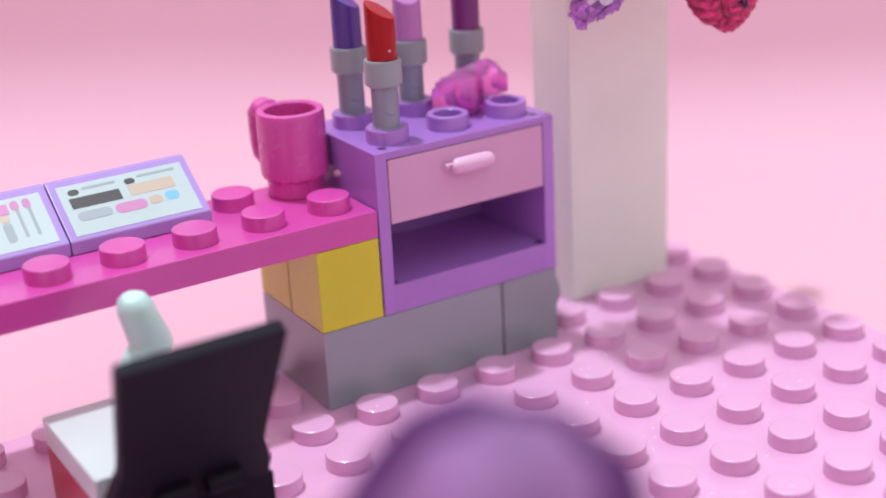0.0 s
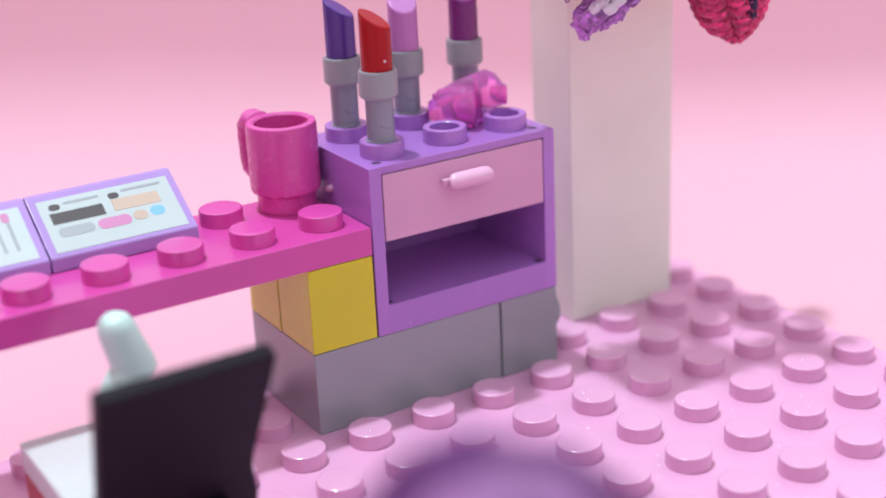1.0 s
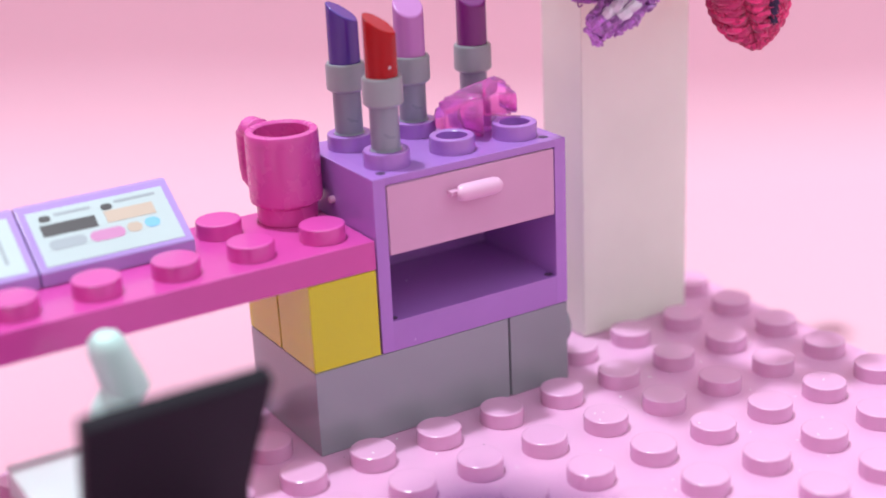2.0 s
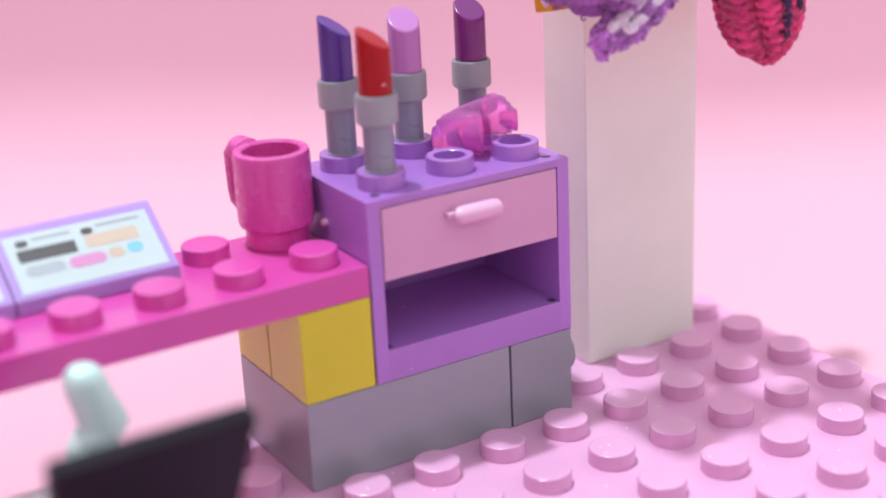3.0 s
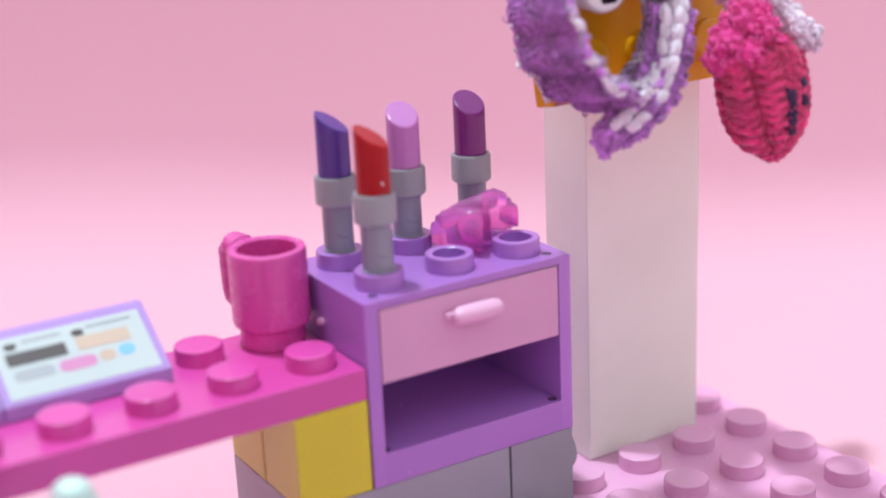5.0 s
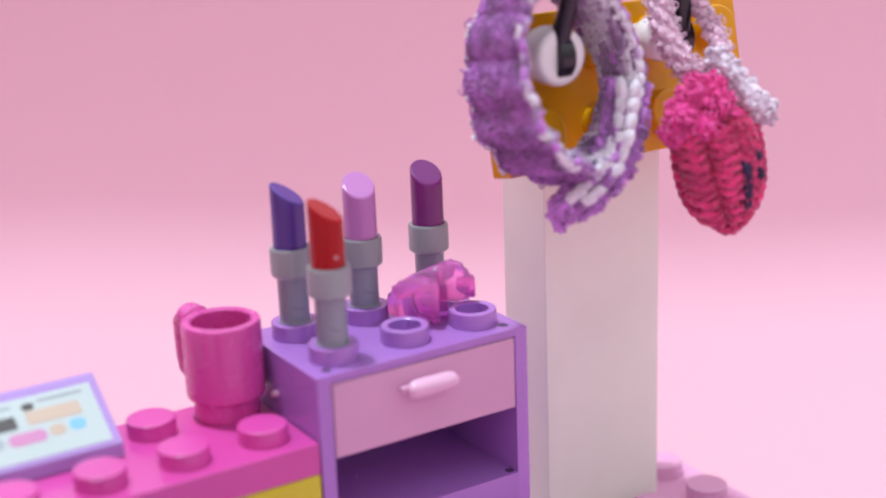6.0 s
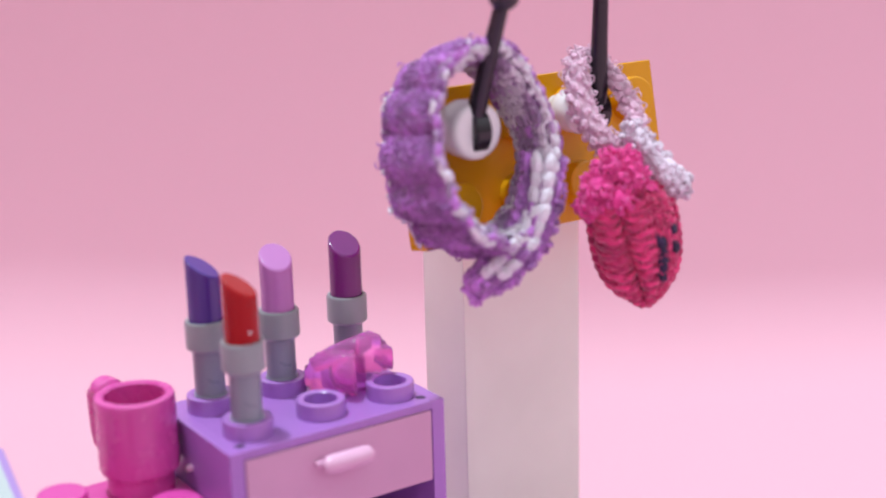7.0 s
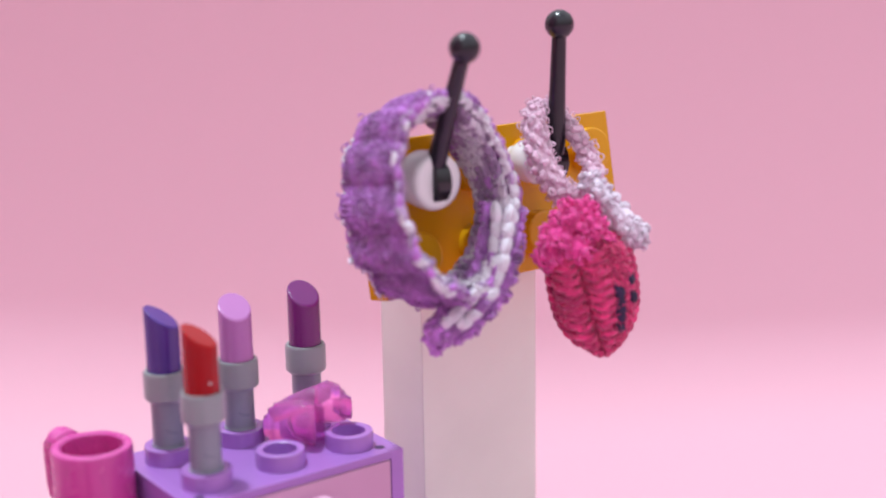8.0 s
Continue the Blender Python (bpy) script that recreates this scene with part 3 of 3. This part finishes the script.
spots += [(on_tail(1, luck.uniform(-1.2, 1.2), luck.uniform(0.0, 0.5)) + Vector((luck.uniform(-0.7, 0.1), 0, luck.uniform(-0.6, 0.3))), (-0.4, -1, 0)) for k in range(16)]
bobbles(tail, "bobble", YARN_PURPLE, "", spots, 0.42)

# the pouch: two leaf halves of slanting stitches with a seam between
pouch = thing("crochet_pouch", (49.6, -8.7, 43.9), "crimson crocheted leaf-shaped pouch hanging from a black lever", "crochet pouch")
pouch.rotation_euler = (0, radians(-9), radians(-36))


def leaf_width(v):
    return 4.0 * max(0.0, 1 - abs((v - 0.15) / (1.17 if v < 0.15 else 0.95)) ** (2.6 if v < 0.15 else 2.8)) ** 0.6


def seam(v):
    """Where the groove between the halves runs: off centre at the top, in the middle at the tip."""
    return -0.06 - 0.17 * (v + 1)


def on_leaf(u, v, out=0.0):
    """u: -1 to 1 across, v: -1 tip to 1 top."""
    w = leaf_width(v)
    thick = 2.3 * max(0.0, 1 - v * v * 0.75) ** 0.5
    bulge = math.sqrt(max(0.0, 1 - u * u)) * thick - 0.7 * math.exp(-((u - seam(v)) / 0.12) ** 2)
    return Vector((u * w, -(bulge + out), v * 6.3))


def leaf_stitch(u0, v0, u1, v1, radius, lift, bm):
    """A fat stitch of two plies that lies over the leaf's curve from one place to another."""
    for ply in (-1, 1):
        pts, fat = [], []
        for k in range(10):
            f = k / 9
            hook = -0.075 * min(1.0, 3 * (v0 + 1)) * math.sin(math.pi * f) - 0.05 * max(0.0, f - 0.7) / 0.3 + ply * 0.036 * math.cos(6.5 * f)
            rise = lift * math.sin(math.pi * f) ** 0.7 - 0.15 + ply * 0.18 * math.sin(6.5 * f)
            pts.append(on_leaf(u0 + (u1 - u0) * f, v0 + (v1 - v0) * f + hook, rise))
            fat.append(radius * 0.74 * (0.45 + 0.55 * math.sin(math.pi * (0.08 + 0.84 * f)) ** 0.8) * luck.uniform(0.92, 1.08))
        tube(pts, fat, bm, 7)
    return bm


own = bmesh.new()
rows_leaf = []
for j in range(17):
    v = -1 + 2 * j / 16
    w, thick = max(0.05, leaf_width(v) - 0.25), 1.9 * max(0.02, 1 - v * v * 0.75) ** 0.5
    rows_leaf.append([own.verts.new((w * math.cos(a), thick * math.sin(a), v * 6.2)) for a in (2 * math.pi * k / 20 for k in range(20))])
for p, q in zip(rows_leaf, rows_leaf[1:]):
    for k in range(20):
        own.faces.new((p[k], p[(k + 1) % 20], q[(k + 1) % 20], q[k]))
own.faces.new(rows_leaf[0][::-1])
own.faces.new(rows_leaf[-1])
part("lining", own, YARN_CRIMSON, pouch)
red, dark = bmesh.new(), bmesh.new()
ROWS_LEAF = 11
for j in range(ROWS_LEAF):
    v = -0.93 + 1.55 * j / (ROWS_LEAF - 1)
    jig = luck.uniform(-0.015, 0.015)
    slant = min(1.0, 0.1 + 0.25 * j)
    leaf_stitch(seam(v) - 0.03, v + jig, -0.98, v + 0.16 * slant + jig, luck.uniform(0.56, 0.66), 0.42, red)
    leaf_stitch(seam(v) + 0.03, v + jig, 0.5, v + 0.2 * slant + jig, luck.uniform(0.56, 0.66), 0.42, red)
    p, q = on_leaf(-1, v + 0.04), on_leaf(-1, v + 0.2)
    strand(p + Vector((0, 0.3, 0)), q + Vector((0, 1.3, 0)), 0.5, (-0.3, 0, 0), red)
for j in range(13):
    v = -0.93 + 1.66 * j / 12
    for u0, u1 in ((0.48, 0.68), (0.66, 0.86), (0.84, 1.0)):
        jig = luck.uniform(-0.03, 0.03)
        streak = u0 < 0.5 and 2 < j < 9 or u0 > 0.8 and 5 < j < 10
        navy = streak and luck.random() < 0.7
        leaf_stitch(u0, v + 0.08 + jig, u1, v + jig, luck.uniform(0.36, 0.46) * (1.45 if navy else 1), 0.45 if navy else 0.22, dark if navy else red)
    p, q = on_leaf(1.0, v), on_leaf(1.0, v + 0.14)
    strand(p + Vector((0, 0.6, 0)), q + Vector((0, 1.0, 0)), 0.46, (0.3, 0, 0), red)
tagged(part("crimson_stitch", red, YARN_CRIMSON, pouch, "ribs of crimson yarn"), kind="stuff")
tagged(part("navy_stitch", dark, YARN_NAVY, pouch, "dark navy embroidered stitches"), kind="stuff")
spots = [(on_leaf(luck.uniform(-1, 1), luck.uniform(-1, 0.9), luck.uniform(0.1, 0.55)), (luck.uniform(-1, 1), -1, luck.uniform(-1, 1))) for k in range(1100)]
scatter(pouch, "fuzz", YARN_CRIMSON, "", spots, 0.22, 0.06)
spots = []
RUFFLE = (((-3.7, -0.6, 4.7), 1.4), ((-2.6, -0.7, 6.4), 1.6), ((-0.9, -1.2, 5.0), 1.6), ((0.5, -0.5, 6.6), 1.5), ((-1.3, -0.3, 8.0), 1.5), ((1.0, -0.4, 5.0), 1.3), ((0.2, 0.2, 8.2), 1.1))
for centre, r in RUFFLE:
    for k in range(60):
        n = Vector((luck.gauss(0, 1), luck.gauss(0, 1), luck.gauss(0, 1))).normalized()
        spots.append((Vector(centre) + n * r * luck.uniform(0.8, 1.05), n))
core = bmesh.new()
for centre, r in RUFFLE:
    lathe([(0.9 * r * math.sin(math.pi * k / 10), -0.9 * r * math.cos(math.pi * k / 10)) for k in range(11)], 14, core, Matrix.Translation(centre))
tagged(part("ruffle_core", core, YARN_HOT, pouch), kind="stuff")
bobbles(pouch, "ruffle", YARN_HOT, "hot pink ruffled yarn collar", spots[::2], 0.4)
scatter(pouch, "ruffle_fluff", YARN_HOT, "", [(p + n * 0.15, n) for p, n in spots], 0.34, 0.14)

# pale loop on the lever and a pale loose end
hanger = thing("crochet_loop", (51.2, -1.9, 56.9), "pale pink crocheted loop round a black lever holding the pouch", "crochet loop")
hanger.rotation_euler = (radians(-40), radians(-7), radians(-12))
to_hanger = (Matrix.Translation((51.2, -1.9, 56.9)) @ hanger.rotation_euler.to_matrix().to_4x4()).inverted()
own = bmesh.new()
oval = [Vector((2.55 * math.cos(a), 0.5 * math.sin(2 * a), 5.5 * math.sin(a))) for a in (2 * math.pi * k / 36 for k in range(36))]
part("cord", tube(oval, [0.75 + 0.4 * max(0.0, -math.cos(2 * math.pi * k / 36)) for k in range(36)], own, 8, closed=True), YARN_PALE, hanger)
spots = []
for k in range(36):
    for turn in range(5):
        a = 2 * math.pi * turn / 5 + k * 0.7
        way = (oval[(k + 1) % 36] - oval[k]).normalized()
        n = way.orthogonal().normalized()
        n = n * math.cos(a) + way.cross(n) * math.sin(a)
        spots.append((oval[k] + n * (luck.uniform(0.65, 0.85) + 0.35 * max(0.0, -math.cos(2 * math.pi * k / 36))), n))
bobbles(hanger, "bobble", YARN_PALE, "knobbly pale pink stitches", spots, 0.5)
spots = [(p + n * 0.4, n) for p, n in spots if luck.random() < 0.8]
scatter(hanger, "fluff", YARN_PALE, "", spots, 0.3, 0.08)
end_path = [to_hanger @ Vector(p) for p in ((51.0, -6.3, 54.3), (52.3, -7.8, 52.2), (52.9, -9.4, 50.5), (53.7, -10.3, 49.3))]
end = part("loose_end", tube(end_path, [1.0, 1.2, 1.4, 1.45], segments=8), YARN_TAG, hanger, "pale lilac loose yarn end")
spots = []
for k in range(170):
    x = luck.uniform(0, 2.999)
    p = end_path[int(x)].lerp(end_path[int(x) + 1], x % 1)
    n = Vector((luck.gauss(0, 1), luck.gauss(0, 1), luck.gauss(0, 1))).normalized()
    spots.append((p + n * 1.25, n))
for k in range(50):
    n = Vector((luck.gauss(0, 1), luck.gauss(0, 1), luck.gauss(0, 1))).normalized()
    spots.insert(0, (end_path[-1] + n * luck.uniform(0.9, 1.5), n))
bobbles(end, "bobble", YARN_TAG, "", spots[:160], 0.44)
scatter(end, "fluff", YARN_TAG, "", spots, 0.34, 0.08)

# ---- clear pink bow on the cabinet ----
bow = thing("bow", (25.4, 7.0, 28.95), "clear pink plastic toy bow lying between the cabinet's studs", "bow")
bow.rotation_euler = (0, 0, radians(-32))


def wing(spine):
    """A hollow bow loop: rings (x, y, z, half depth, half height) along its length, the last ones turned back inside."""
    own = bmesh.new()
    count = 18
    rings = []
    for x, y, z, deep, high in spine:
        ring = []
        for k in range(count):
            a = 2 * math.pi * k / count
            square = 1 + 0.07 * math.cos(4 * a)
            ring.append(own.verts.new((x, y + deep * square * math.cos(a), z + high * square * math.sin(a))))
        rings.append(ring)
    for p, q in zip(rings, rings[1:]):
        for k in range(count):
            own.faces.new((p[k], p[(k + 1) % count], q[(k + 1) % count], q[k]))
    own.faces.new(rings[0][::-1])
    own.faces.new(rings[-1])
    return own


near_wing = wing([(-4.9, 0.5, 1.6, 0.5, 0.6), (-4.75, 0.5, 1.65, 0.9, 1.05), (-4.35, 0.45, 1.75, 1.0, 1.2), (-4.3, 0.4, 1.85, 1.35, 1.6), (-3.8, 0.3, 1.95, 1.5, 1.75), (-3.7, 0.25, 2.05, 1.7, 1.95), (-2.2, -0.1, 2.25, 1.9, 2.2),
                  (-0.8, -0.4, 2.25, 2.0, 2.25), (-0.3, -0.5, 2.2, 2.0, 2.2), (-0.15, -0.5, 2.2, 2.15, 2.35), (0.3, -0.6, 2.15, 2.15, 2.35), (0.45, -0.6, 2.15, 2.0, 2.2), (0.4, -0.6, 2.15, 1.5, 1.7), (-1.5, -0.3, 2.2, 1.1, 1.3), (-2.2, -0.1, 2.2, 0.3, 0.4)])
part("wing", near_wing, CRYSTAL, bow)
far_wing = wing([(x, y, z - 0.85, deep * 1.08, high * 1.08) for x, y, z, deep, high in ((0.5, 1.0, 4.4, 1.5, 1.5), (0.8, 1.0, 4.55, 1.75, 1.8), (1.8, 1.1, 4.65, 1.9, 1.95), (2.6, 1.2, 4.4, 1.85, 1.85), (3.0, 1.2, 4.3, 1.8, 1.75), (3.1, 1.2, 4.25, 1.6, 1.5), (3.5, 1.25, 4.05, 1.5, 1.4), (3.6, 1.25, 4.0, 1.25, 1.15), (4.1, 1.3, 3.8, 1.15, 1.0), (4.2, 1.3, 3.75, 0.9, 0.8), (3.4, 1.2, 4.0, 0.8, 0.75), (2.2, 1.1, 4.3, 0.4, 0.4))])
part("wing", far_wing, CRYSTAL, bow)
knot = tube([(-3.8, 0.5, 2.6), (-3.2, 0.5, 3.0), (-1.6, 0.5, 3.8), (0.0, 0.7, 4.4), (1.2, 0.9, 4.8), (2.0, 1.0, 4.7)], [0.7, 1.0, 1.1, 1.1, 1.0, 0.6], segments=12)
part("knot", knot, CRYSTAL, bow)
part("pin", lathe([(0, -0.2), (0.75, -0.2), (0.8, 0.2), (0.8, 3.2), (0.6, 3.5), (0, 3.5)], 16), CRYSTAL, bow, at=(0.6, 1.1, 0.0))

# ---- chair ----
chair = thing("chair", (-24, -8, 0), "toy chair with a white seat, red base and black backrest", "chair")
part("base", box(-7.9, 7.9, -7.9, 7.9, 0.01, 6.4, 0.2), SEAT_RED, chair, "red plastic chair base")
part("seat", box(-7.94, 7.94, -7.94, 7.94, 6.42, 9.6, 0.25), SEAT_WHITE, chair, "white tile seat")
back = bmesh.new()
outline = ((-8.0, 0.0), (-8.0, 3.5), (-7.0, 7.5), (-7.0, 9.0), (-7.7, 21.1), (-7.5, 21.4), (7.5, 21.4), (7.7, 21.1), (7.0, 9.0), (7.0, 7.5), (8.0, 3.5), (8.0, 0.0))
near = [back.verts.new((x, 0, z)) for x, z in outline]
far = [back.verts.new((x, 1.6, z)) for x, z in outline]
back.faces.new(near)
back.faces.new(far[::-1])
for i in range(len(outline)):
    j = (i + 1) % len(outline)
    back.faces.new((near[i], near[j], far[j], far[i]))
bmesh.ops.recalc_face_normals(back, faces=back.faces)
bmesh.ops.bevel(back, geom=back.edges[:], offset=0.2, segments=2, profile=0.5, affect="EDGES")
backrest = part("backrest", back, BACK_BLACK, chair, "black leaning backrest panel", at=(-0.6, -12.0, 6.0), turn=(25, 0, 0))
for cx in (-3.6, 1.2):
    part("hinge_knuckle", tube([(cx, -0.5, 3.6), (cx + 3.4, -0.5, 3.6)], 1.0, segments=14), BACK_BLACK, backrest, "black hinge knuckle")
part("bracket", box(-7.9, 7.9, -12.6, -7.96, 4.2, 7.4, 0.2), BACK_BLACK, chair, "black hinge plate")

dryer = thing("hair_dryer", (-24, -8, 9.6), "mint green toy hair dryer standing on the white seat", "hair dryer")
part("barrel", tube([(0.35, 0, 13.9), (0.4, 0, 13.45), (0.6, 0, 12.5), (1.1, 0, 10.7), (1.7, 0, 8.8), (2.05, 0, 7.8), (2.1, 0, 7.1)], [0.8, 1.45, 1.8, 1.9, 2.05, 1.95, 1.2], segments=24), MINT, dryer)
part("grip", tube([(1.7, 0, 8.6), (1.1, 0, 7.6), (0.6, 0, 6.4), (0.4, 0, 5.0), (0.4, 0, 2.6), (0.4, 0, 0.0)], [1.4, 1.85, 2.2, 2.4, 2.3, 2.2], segments=20), MINT, dryer)

# ---- purple cap close to the camera ----
dome = thing("toy_dome", (-29.3, -80.8, 0), "purple crumpled fabric toy cap standing on the base plate", "toy")


def crumple(own, deep):
    """Soft folds and dents in a rounded cloth shape."""
    for v in own.verts:
        n = v.normal if v.normal.length else Vector((0, 0, 1))
        v.co += n * deep * (noise.noise(v.co * 0.16) + 0.5 * noise.noise(v.co * 0.45))
    return own


cap = lathe([(0, 26.8)] + [(8.3 * math.sin(math.pi * k / 32), 34.9 - 8.1 * math.cos(math.pi * k / 32)) for k in range(3, 32)] + [(0, 43.0)], 64)
for v in cap.verts:
    v.co.x -= 0.16 * max(0.0, 39 - v.co.z)
cap.normal_update()
part("cap", crumple(cap, 0.9), DOME_PURPLE, dome)
face = lathe([(7.0 * math.sin(math.pi * k / 24), -7.0 * math.cos(math.pi * k / 24)) for k in range(25)], 48)
face.normal_update()
part("face", crumple(face, 0.8), DOME_LILAC, dome, "paler lilac rounded front", at=(-0.6, -1.75, 36.0))
part("post", lathe([(0, 0.1), (4.6, 0.1), (4.8, 0.4), (4.2, 20), (3.4, 32), (0, 32.2)], 32), DOME_PURPLE, dome)

# ---- studs ----
desk_stud = mesh_of("stud", lathe(stud_profile(), 32), MAGENTA)
for cx in range(-52, 8, 8):
    for cy in (4, 12):
        ob = new("stud", desk_stud)
        ob.parent, ob.location = desk, Vector((cx, cy, 3.2)) * MM
plate_stud = mesh_of("stud", lathe(stud_profile(), 28), PINK_PLATE)
for cx in range(-60, 64, 8):
    for cy in range(-108, 16, 8):
        ob = new("stud", plate_stud)
        ob.parent, ob.location = base_plate, Vector((cx, cy, 0)) * MM

# ---- dust on the base plate, and white specks for lint and glints ----
own = bmesh.new()
for k in range(20):
    cx, cy = luck.uniform(0, 62), luck.uniform(-60, 2)
    near_stud = math.hypot((cx % 8) - 4, (cy % 8) - 4)
    cz = 1.7 if near_stud < 2.1 else 0.0
    if 2.1 <= near_stud < 2.7:
        continue
    r = luck.uniform(0.04, 0.09)
    lathe([(0, 0), (r, 0.01), (r * 0.7, r * 0.5), (0, r * 0.6)], 6, bm=own, m=Matrix.Translation((cx, cy, cz)))
# White specks: lint, and sparkling glints of the plastic painted as white dots.
pale = bmesh.new()
for k in range(120):
    cx, cy = luck.uniform(0, 62), luck.uniform(-60, 2)
    near_stud = math.hypot((cx % 8) - 4, (cy % 8) - 4)
    if not 2.1 <= near_stud < 2.7:
        r = luck.uniform(0.05, 0.12)
        lathe([(0, 0), (r, 0.01), (r * 0.7, r * 0.5), (0, r * 0.6)], 6, bm=pale, m=Matrix.Translation((cx, cy, 1.7 if near_stud < 2.1 else 0.0)))
tagged(single("lint", pale, EYE_WHITE, (0, 0, 0), "tiny white specks on the pink base plate, lint and painted glints", "lint", kind="stuff"))
tagged(single("dust", own, INK_DARK, (0, 0, 0), "tiny dark specks of dust lying on the pink base plate", "dust", kind="stuff"))
